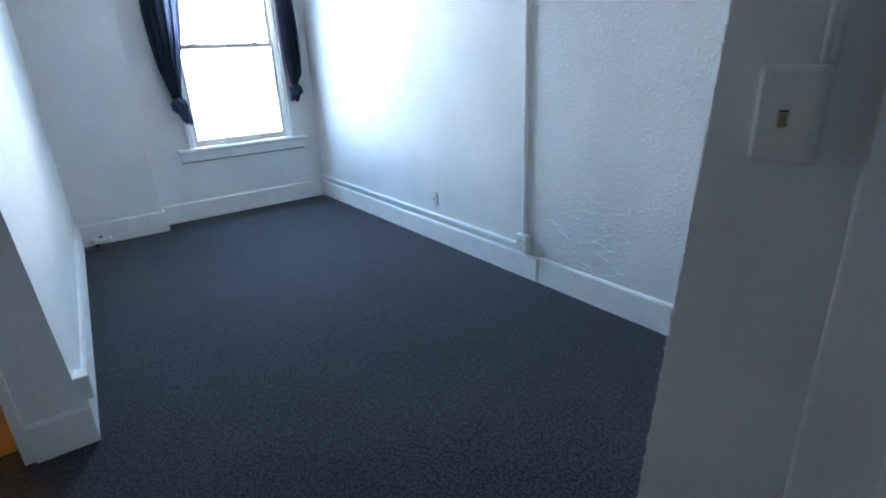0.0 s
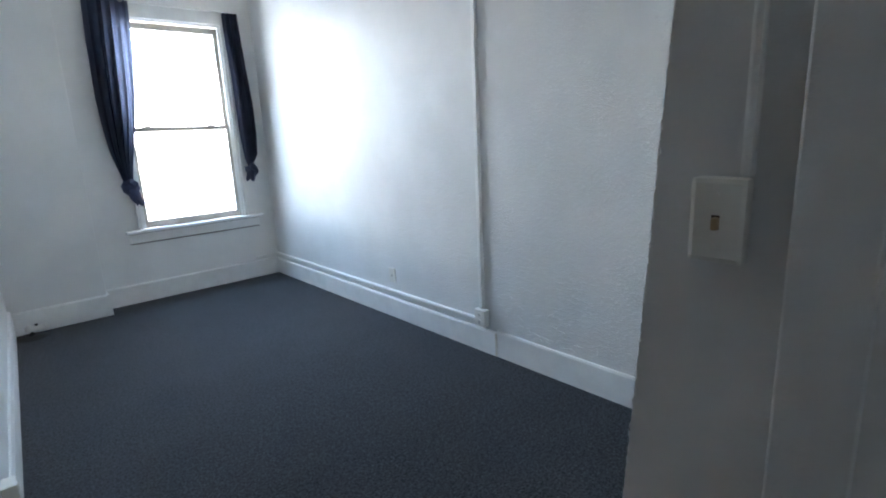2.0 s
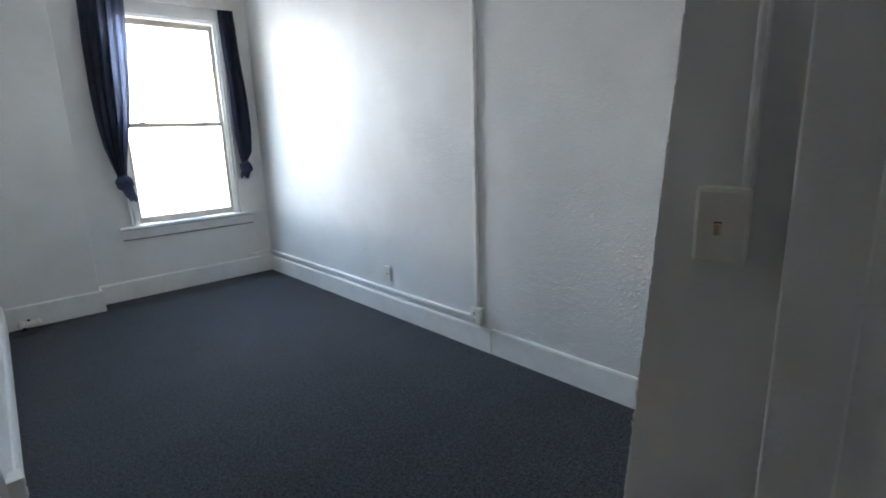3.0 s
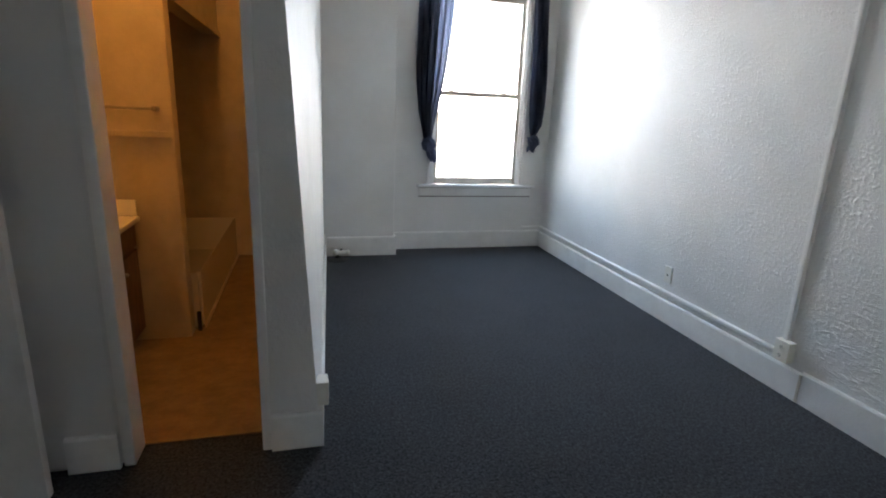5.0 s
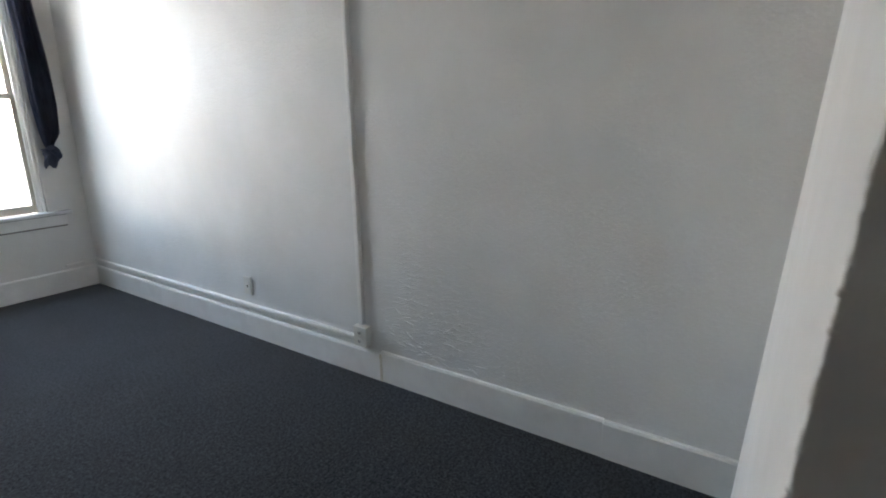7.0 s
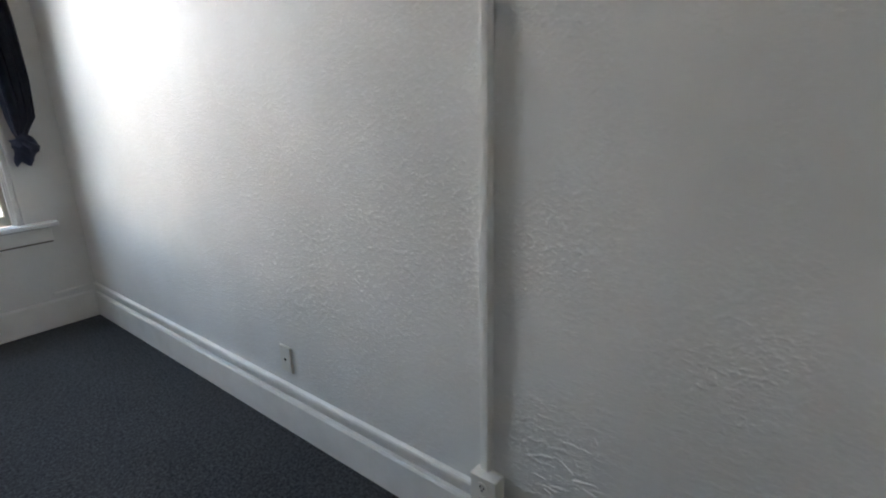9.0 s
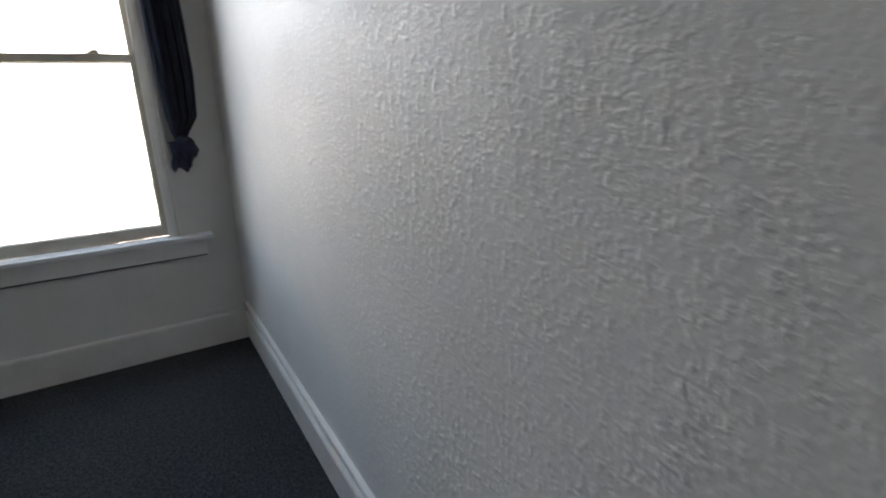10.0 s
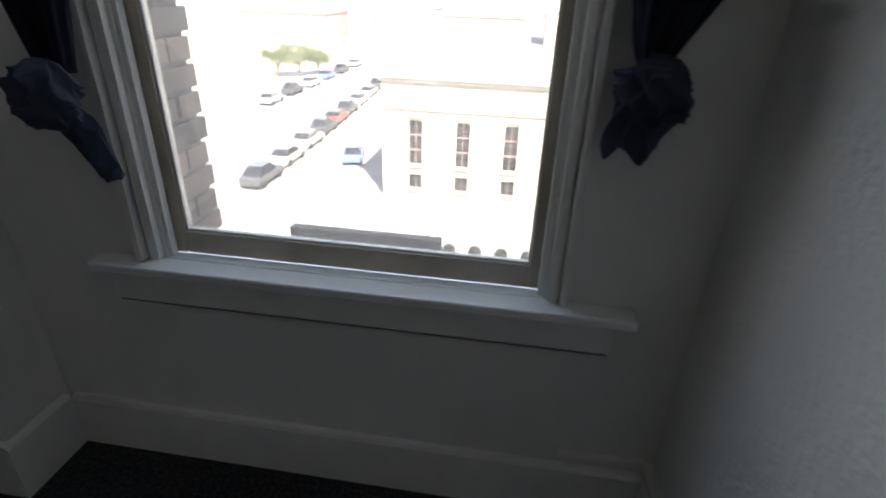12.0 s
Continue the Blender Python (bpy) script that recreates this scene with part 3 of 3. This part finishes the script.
leaf = tagged(new("door_3"), "white painted door standing open against the wall, dark knob", "door", "", "structure")
leaf.matrix_basis = pose(-3.8, -3.31, 0)
part("leaf", box(B(), -4.2, -3.41, -3.335, -3.295, 0.008, 2.04, 0.003), TRIM, leaf)
part("door_handle", ball(cyl(cyl(B(), (-3.46, -3.335, 0.89), (-3.46, -3.342, 0.89), 0.028), (-3.46, -3.34, 0.89), (-3.46, -3.375, 0.89), 0.01), (-3.46, -3.39, 0.89), (0.029, 0.022, 0.029)), RUBBER, leaf, "dark round knob", True)

# ---- bathroom ----
solid("wall_bathroom_west", box(B(), -4.15, -4.0, -3.05, 0, 0, H), BATH_WALL, "cream painted bathroom wall", "wall", "structure")
solid("wall_bathroom_north", box(B(), -4.0, -2.53, -0.12, 0, 0, H), BATH_WALL, "cream painted bathroom wall behind the tub", "wall", "structure")
solid("wall_bathroom_lining", prism(B(), [(-2.672, -3.044), (-2.535, -0.12), (-2.55, -0.12), (-2.687, -3.044)], 0, H), BATH_WALL, "cream painted bathroom side wall", "wall", "structure")
solid("wall_tub_partition", box(B(), -4.0, -3.2, -1.965, -1.845, 0, H, 0.01), BATH_WALL, "cream painted partition beside the tub", "wall", "structure")
solid("tub_header", box(B(), -3.32, -3.2, -1.845, -0.12, 1.95, H), BATH_WALL, "cream painted header over the tub alcove", "wall", "structure")
solid("trim", box(B(), -3.198, -3.18, -1.845, -0.12, 1.93, 1.975, 0.004), BATH_WALL, "cream painted header moulding", "trim", "structure")

tub = thing("bathtub", (-3.55, -0.95, 0.006), "white enamel bathtub in a walled alcove", "bathtub")
bm = B()
box(bm, -3.98, -3.15, -1.84, -0.125, 0.006, 0.39)
top = [f for f in bm.faces if f.normal.z > 0.9]
bmesh.ops.inset_region(bm, faces=top, thickness=0.075)
for f in top:
    for v in f.verts:
        v.co.z -= 0.3
        v.co.x += -0.04 if v.co.x > -3.6 else 0.04
bmesh.ops.bevel(bm, geom=[e for e in bm.edges if e.calc_length() > 0.2], offset=0.018, segments=3, affect="EDGES")
part("basin", bm, ENAMEL, tub, "", True)
part("base_strip", box(B(), -3.149, -3.136, -1.84, -0.125, 0.006, 0.03, 0.003), BATH_WALL, tub)
part("stub_valve", cyl(B(), (-3.17, -1.87, 0.006), (-3.17, -1.87, 0.13), 0.012), RUBBER, tub, "dark pipe at the foot")

rail = thing("towel_bar", (-3.48, -1.995, 1.36), "tarnished metal towel bar on the partition", "towel bar")
part("bar", cyl(B(), (-3.7, -2.015, 1.355), (-3.275, -2.015, 1.355), 0.008), CHROME, rail, "", True)
for x in (-3.7, -3.275):
    part("bracket", ball(cyl(B(), (x, -1.965, 1.355), (x, -2.025, 1.355), 0.016, 0.011), (x, -2.02, 1.355), (0.016, 0.014, 0.016)), CHROME, rail, "", True)
solid("trim", box(B(), -4.0, -3.205, -1.98, -1.965, 1.2, 1.235, 0.004), BATH_WALL, "cream painted chair rail", "trim", "structure")

van = thing("bathroom_vanity", (-3.75, -2.245, 0.006), "reddish brown wooden vanity against the partition", "vanity")
part("cabinet", box(B(), -3.99, -3.455, -2.595, -1.985, 0.08, 0.735, 0.003), VANITY, van)
part("plinth", box(B(), -3.99, -3.515, -2.575, -1.995, 0.006, 0.08), CREVICE, van)
for y0, y1 in ((-2.585, -2.295), (-2.285, -1.995)):
    d = part("door", box(B(), -3.455, -3.437, y0, y1, 0.1, 0.58, 0.004), VANITY, van)
    part("knob", ball(B(), (-3.427, y0 + 0.04, 0.5), (0.012, 0.012, 0.012), 10), CHROME, d)
    part("drawer_front", box(B(), -3.455, -3.437, y0, y1, 0.6, 0.72, 0.004), VANITY, van)
top = thing("vanity_top", (-3.75, -2.245, 0.735), "cream cultured-marble vanity top with a basin", "vanity top")
bm = box(B(), -3.99, -3.41, -2.625, -1.983, 0.737, 0.768, 0.008)
part("slab", bm, ENAMEL, top)
part("splash", box(B(), -3.99, -3.42, -2, -1.984, 0.77, 0.86, 0.004), ENAMEL, top)
bm = B()
bmesh.ops.create_uvsphere(bm, u_segments=24, v_segments=12, radius=1, matrix=Matrix.LocRotScale((-3.75, -2.315, 0.769), None, (0.17, 0.2, 0.012)))
part("basin_rim", bm, ENAMEL, top, "", True)

toilet = thing("toilet", (-3.45, -2.8, 0.006), "cream toilet just inside the doorway", "toilet")
bm = B()
bmesh.ops.create_uvsphere(bm, u_segments=28, v_segments=16, radius=1, matrix=Matrix.LocRotScale((-3.5, -2.82, 0.26), None, (0.21, 0.17, 0.14)))
cyl(bm, (-3.55, -2.82, 0.006), (-3.53, -2.82, 0.2), 0.12, 0.09, 20)
part("bowl", bm, ENAMEL, toilet, "", True)
bm = B()
cyl(bm, (-3.5, -2.82, 0.37), (-3.5, -2.82, 0.4), 0.2, 0.195, 28)
bm.transform(Matrix.Translation((-3.5, -2.82, 0)) @ Matrix.Diagonal((1.1, 0.9, 1, 1)) @ Matrix.Translation((3.5, 2.82, 0)))
part("seat", bm, ENAMEL, toilet, "", True)
part("tank", box(B(), -3.98, -3.76, -3.02, -2.62, 0.38, 0.74, 0.02), ENAMEL, toilet)
part("tank_lid", box(B(), -3.99, -3.75, -3.03, -2.61, 0.74, 0.775, 0.01), ENAMEL, toilet)

GLOBE = material("lit_opal_glass", (0.9, 0.8, 0.6), 0.4)
g = GLOBE.node_tree.nodes["Principled BSDF"]
g.inputs["Emission Color"].default_value, g.inputs["Emission Strength"].default_value = (1.0, 0.47, 0.11, 1), 2.5
lamp = thing("ceiling_lamp", (-3.1, -2.3, H), "lit warm opal globe lamp on the bathroom ceiling", "lamp")
part("base", cyl(B(), (-3.1, -2.3, H - 0.03), (-3.1, -2.3, H), 0.09, 0.08, 20), CHROME, lamp, "", True)
part("shade", ball(B(), (-3.1, -2.3, H - 0.11), (0.12, 0.12, 0.09), 24), GLOBE, lamp, "glowing opal globe", True)

# ---- outside ----
G = -13.7
bm = B()
box(bm, -900, 900, 0.8, 1600, G - 1, G)
box(bm, -900, 900, -900, 0.8, G - 1, G)
solid("ground", bm, PAVING, "pale sunlit concrete paving and lots", "ground", "structure")
solid("road", box(B(), -33.2, -22.9, -200, 700, G, G + 0.02), ASPHALT, "worn grey asphalt street", "road", "structure")
solid("grass_lot", box(B(), -105, -43, 78, 130, G, G + 0.03), GRASSY, "dry grass lot beyond the street", "ground", "structure")

# glowing wall added far off so that the low sky reads white
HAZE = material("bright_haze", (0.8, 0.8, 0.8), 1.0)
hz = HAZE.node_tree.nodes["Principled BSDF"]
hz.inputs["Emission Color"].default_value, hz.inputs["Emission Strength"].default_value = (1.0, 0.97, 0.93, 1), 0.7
solid("backdrop", box(B(), -1500, 1500, 900, 905, G, G + 130), HAZE, "glowing white backdrop for the haze above the horizon", "sky", "structure")

board = thing("weathered_board", (-0.8, 0.3, 0.6), "weathered grey board lying on the outer sill", "board")
part("plank", box(B(), -1.026, -0.6, 0.222, 0.25, 0.59, 0.685, 0.003), GREYBOARD, board)

hall = thing("civic_building", (0, 45, G), "pale limestone civic building with tall windows and cornice", "building")
Y = 37.0
bm = B()
cols = [-8.0, -4.4, -0.8, 2.8, 6.4, 10.0]
xs = [-10.6] + [v for c in cols for v in (c - 0.5, c + 0.5)] + [16]
for i in range(0, len(xs), 2):
    box(bm, xs[i], xs[i + 1], Y, Y + 0.6, G, -4.5)
for c in cols:
    for z0, z1 in ((G, -13.05), (-11.85, -11.1), (-7.65, -4.5)):
        box(bm, c - 0.5, c + 0.5, Y, Y + 0.6, z0, z1)
box(bm, -10.6, -10.0, Y + 0.6, Y + 24, G, -4.5), box(bm, 15.4, 16, Y + 0.6, Y + 24, G, -4.5), box(bm, -10.0, 15.4, Y + 23.4, Y + 24, G, -4.5)
part("wall", bm, LIMESTONE, hall)
part("roof", box(B(), -10.4, 15.8, Y + 0.3, Y + 23.8, -4.5, -4.3), ROOFING, hall)
part("cornice", box(box(B(), -10.95, 16.3, Y - 0.35, Y + 0.65, -4.65, -4.4), -10.8, 16.1, Y - 0.2, Y + 0.65, -4.9, -4.65), LIMESTONE, hall)
part("parapet", box(B(), -10.6, 16, Y, Y + 0.4, -4.4, -4.15), LIMESTONE, hall)
part("string_course", box(B(), -10.7, 16.1, Y - 0.12, Y, -6.9, -6.7, 0.02), LIMESTONE, hall)
for c in cols:
    for z0, z1, rows in ((-11.1, -7.65, 3), (-13.05, -11.85, 1)):
        win = part("window", box(B(), c - 0.5, c + 0.5, Y + 0.3, Y + 0.33, z0, z1), DARKGLASS, hall)
        bm = box(B(), c - 0.02, c + 0.02, Y + 0.26, Y + 0.3, z0, z1)
        for k in range(rows + 1):
            zz = z0 + (z1 - z0) * k / rows
            box(bm, c - 0.5, c + 0.5, Y + 0.24, Y + 0.3, zz - 0.035, zz + 0.035)
        part("frame", bm, DRYBRICK, win)
        part("sill", box(B(), c - 0.65, c + 0.65, Y - 0.15, Y, z0 - 0.18, z0, 0.02), LIMESTONE, win)
    part("lintel", box(B(), c - 0.8, c + 0.8, Y - 0.12, Y, -7.45, -7.2, 0.02), LIMESTONE, hall)

annex = thing("annex", (2, 30, G), "low pale stone wing with arched openings", "building")
part("wall", box(B(), -5.2, 12, 27.3, 30.5, G, -12.2, 0.03), LIMESTONE, annex)
for c in (-3.9, -2.3, -0.7, 0.9):
    bm = box(B(), c - 0.4, c + 0.4, 27.24, 27.31, G, -13.15)
    cyl(bm, (c, 27.24, -13.15), (c, 27.31, -13.15), 0.4, n=24)
    part("arched_window", bm, DARKGLASS, annex)

far = [(-70, 150, 26, 22, 7, DRYBRICK), (-40, 165, 24, 20, 9, BEIGE), (-12, 150, 22, 26, 8, DRYBRICK), (-105, 170, 30, 24, 10, BEIGE), (20, 170, 30, 24, 9, BEIGE),
       (-60, 230, 40, 20, 13, DRYBRICK), (-10, 240, 45, 22, 15, BEIGE), (-130, 260, 40, 30, 16, DRYBRICK), (-62, 122, 20, 14, 6.5, BEIGE), (45, 230, 36, 22, 14, DRYBRICK)]
for x, y, wide, deep, high, mat in far:
    ob = thing("distant_building", (x, y, G), "distant flat-roofed low building in haze-bright sun", "building", "distant buildings")
    part("wall", box(B(), x - wide / 2, x + wide / 2, y, y + deep, G, G + high), mat, ob)
    part("roof", box(B(), x - wide / 2 - 0.3, x + wide / 2 + 0.3, y - 0.3, y + deep + 0.3, G + high, G + high + 0.5), ROOFING, ob)
    n = int(wide // 4)
    for k in range(n):
        for s in range(int(high // 3.4)):
            cx = x - wide / 2 + (k + 0.5) * wide / n
            part("window", box(B(), cx - 0.7, cx + 0.7, y - 0.06, y + 0.02, G + 1.0 + 3.4 * s, G + 2.6 + 3.4 * s), FARGLASS, ob)


def car(paint, tall):
    ob = thing("parked_car", (0, 0, 0), "parked car at the kerb in bright sun", "car", "parked cars")
    bm = B()
    outline = [(-2.2, 0.32), (2.2, 0.32), (2.25, 0.62), (2.1, 0.85), (1.0, 0.95), (-1.7, 0.98), (-2.2, 0.9)]
    cabin = [(1.05, 0.94), (0.35, tall), (-1.1, tall), (-1.75, 0.97)]
    rows = [[bm.verts.new((s * 0.88, x, z)) for x, z in outline] for s in (-1, 1)]
    for i in range(len(outline)):
        j = (i + 1) % len(outline)
        bm.faces.new((rows[0][i], rows[0][j], rows[1][j], rows[1][i]))
    bm.faces.new(rows[0]), bm.faces.new(rows[1][::-1])
    bmesh.ops.recalc_face_normals(bm, faces=bm.faces)
    bmesh.ops.bevel(bm, geom=bm.edges[:], offset=0.06, segments=2, affect="EDGES")
    part("body", bm, paint, ob, "", True)
    bm = B()
    rows = [[bm.verts.new((s * (0.8 if z < 1.1 else 0.64), x, z)) for x, z in cabin] for s in (-1, 1)]
    for i in range(len(cabin)):
        j = (i + 1) % len(cabin)
        bm.faces.new((rows[0][i], rows[0][j], rows[1][j], rows[1][i]))
    bm.faces.new(rows[0]), bm.faces.new(rows[1][::-1])
    bmesh.ops.recalc_face_normals(bm, faces=bm.faces)
    part("windows", bm, DARKGLASS, ob)
    part("roof", box(B(), -0.64, 0.64, -1.1, 0.35, tall - 0.01, tall + 0.04, 0.02), paint, ob)
    for sx in (-0.8, 0.8):
        for y in (-1.35, 1.35):
            part("wheel", cyl(B(), (sx - 0.1, y, 0.32), (sx + 0.1, y, 0.32), 0.32, n=18), TYRE, ob)
        part("headlight", box(B(), sx - 0.14, sx + 0.14, 2.12, 2.24, 0.6, 0.74, 0.02), LIGHTS, ob)
    return ob


models = [car(p, h) for p, h in zip(CAR_PAINTS, (1.62, 1.45, 1.42, 1.5, 1.44))]
spots = [(0, -24.9, 39.0), (1, -25.0, 45.0), (3, -25.1, 51), (0, -25.0, 56.6), (2, -25.1, 61.8), (0, -25.0, 67.2), (3, -25.1, 73.5), (1, -25.2, 80), (0, -25.2, 87), (4, -25.1, 94),
         (1, -37.8, 70), (0, -37.9, 77.5), (3, -37.8, 85), (4, -38, 93), (0, -37.9, 101), (1, -38, 110), (4, -17.3, 47.2)]
used = set()
for k, x, y in spots:
    x, y = x * 0.9 if x > -20 or x < -30 else -21.0 - 0.055 * (0.955 * y - 38), 0.958 * y
    where = pose(x, y, G + 0.02, 0, 0, (0 if x < -20 else 12) + 1.5 * math.sin(y))
    if k in used:
        copy_thing(models[k], where)
    else:
        models[k].matrix_basis = where
        used.add(k)


def tree(x, y, high, seed):
    rnd = random.Random(seed)
    ob = thing("street_tree", (x, y, G), "leafy green street tree in sun", "tree", "street trees")
    bm = cyl(B(), (x, y, G), (x, y, G + high * 0.45), 0.22, 0.13, 10)
    tips = []
    for k in range(9):
        a, r = 6.283 * k / 9 + rnd.random(), rnd.uniform(0.25, 0.5) * high * 0.8
        tip = (x + r * math.cos(a), y + r * math.sin(a), G + high * rnd.uniform(0.5, 0.9))
        cyl(bm, (x, y, G + high * rnd.uniform(0.3, 0.45)), tip, 0.09, 0.03, 6)
        tips.append(tip)
    part("trunk", bm, BARK, ob)
    verts, faces = [], []
    for k in range(2600):
        t = tips[rnd.randrange(9)]
        c = Vector((rnd.gauss(t[0], high * 0.11), rnd.gauss(t[1], high * 0.11), rnd.gauss(t[2], high * 0.09)))
        e = Euler((rnd.random() * 6, rnd.random() * 6, rnd.random() * 6)).to_matrix()
        s = rnd.uniform(0.07, 0.17)
        verts += [c + e @ Vector(p) * s for p in ((-1, 0, 0), (0, -0.6, 0.1), (1, 0, 0), (0, 0.6, 0.1))]
        faces.append((4 * k, 4 * k + 1, 4 * k + 2, 4 * k + 3))
    data = bpy.data.meshes.new("crown")
    data.from_pydata(verts, [], faces)
    data.materials.append(LEAF)
    crown = new("crown", data)
    crown.parent = ob
    crown.matrix_parent_inverse = ob.matrix_basis.inverted()


for k, (x, y, high) in enumerate(((-42.6, 88, 4.6), (-39.6, 90, 5.4), (-37.2, 93, 4.4))):
    tree(x, y, high, k)

# ---- outer brickwork round the window ----
outer = tagged(new("brick_facade"), "weathered tan brick facade outside the window", "wall", "", "structure")
outer.matrix_basis = pose(-0.8, 0.2, 0)
bm = box(B(), -4.6, -1.29, 0.121, 0.285, -0.5, H + 0.2)
box(bm, -0.268, 0.4, 0.121, 0.285, -0.5, H + 0.2), box(bm, -1.29, -0.268, 0.121, 0.285, -0.5, 0.48), box(bm, -1.29, -0.268, 0.121, 0.285, 2.56, H + 0.2)
part("mortar", bm, MORTAR, outer)
course = 0.0685
whole, half = (mesh("brick", box(B(), -0.05, 0.05, -l / 2, l / 2, -0.0285, 0.0285, 0.004), BRICK) for l in (0.185, 0.088))
rnd = random.Random(11)
for k in range(int(2.3 / course)):
    z = 0.45 + k * course
    for data, y in (((whole, 0.215),) if k % 2 else ((half, 0.25), (half, 0.152))):
        b = new("brick", data)
        b.matrix_basis = pose(-1.33 + rnd.uniform(-0.003, 0.003), y + rnd.uniform(-0.003, 0.003), z, 0, 0, rnd.uniform(-0.8, 0.8))
        b.parent = outer
        b.matrix_parent_inverse = outer.matrix_basis.inverted()
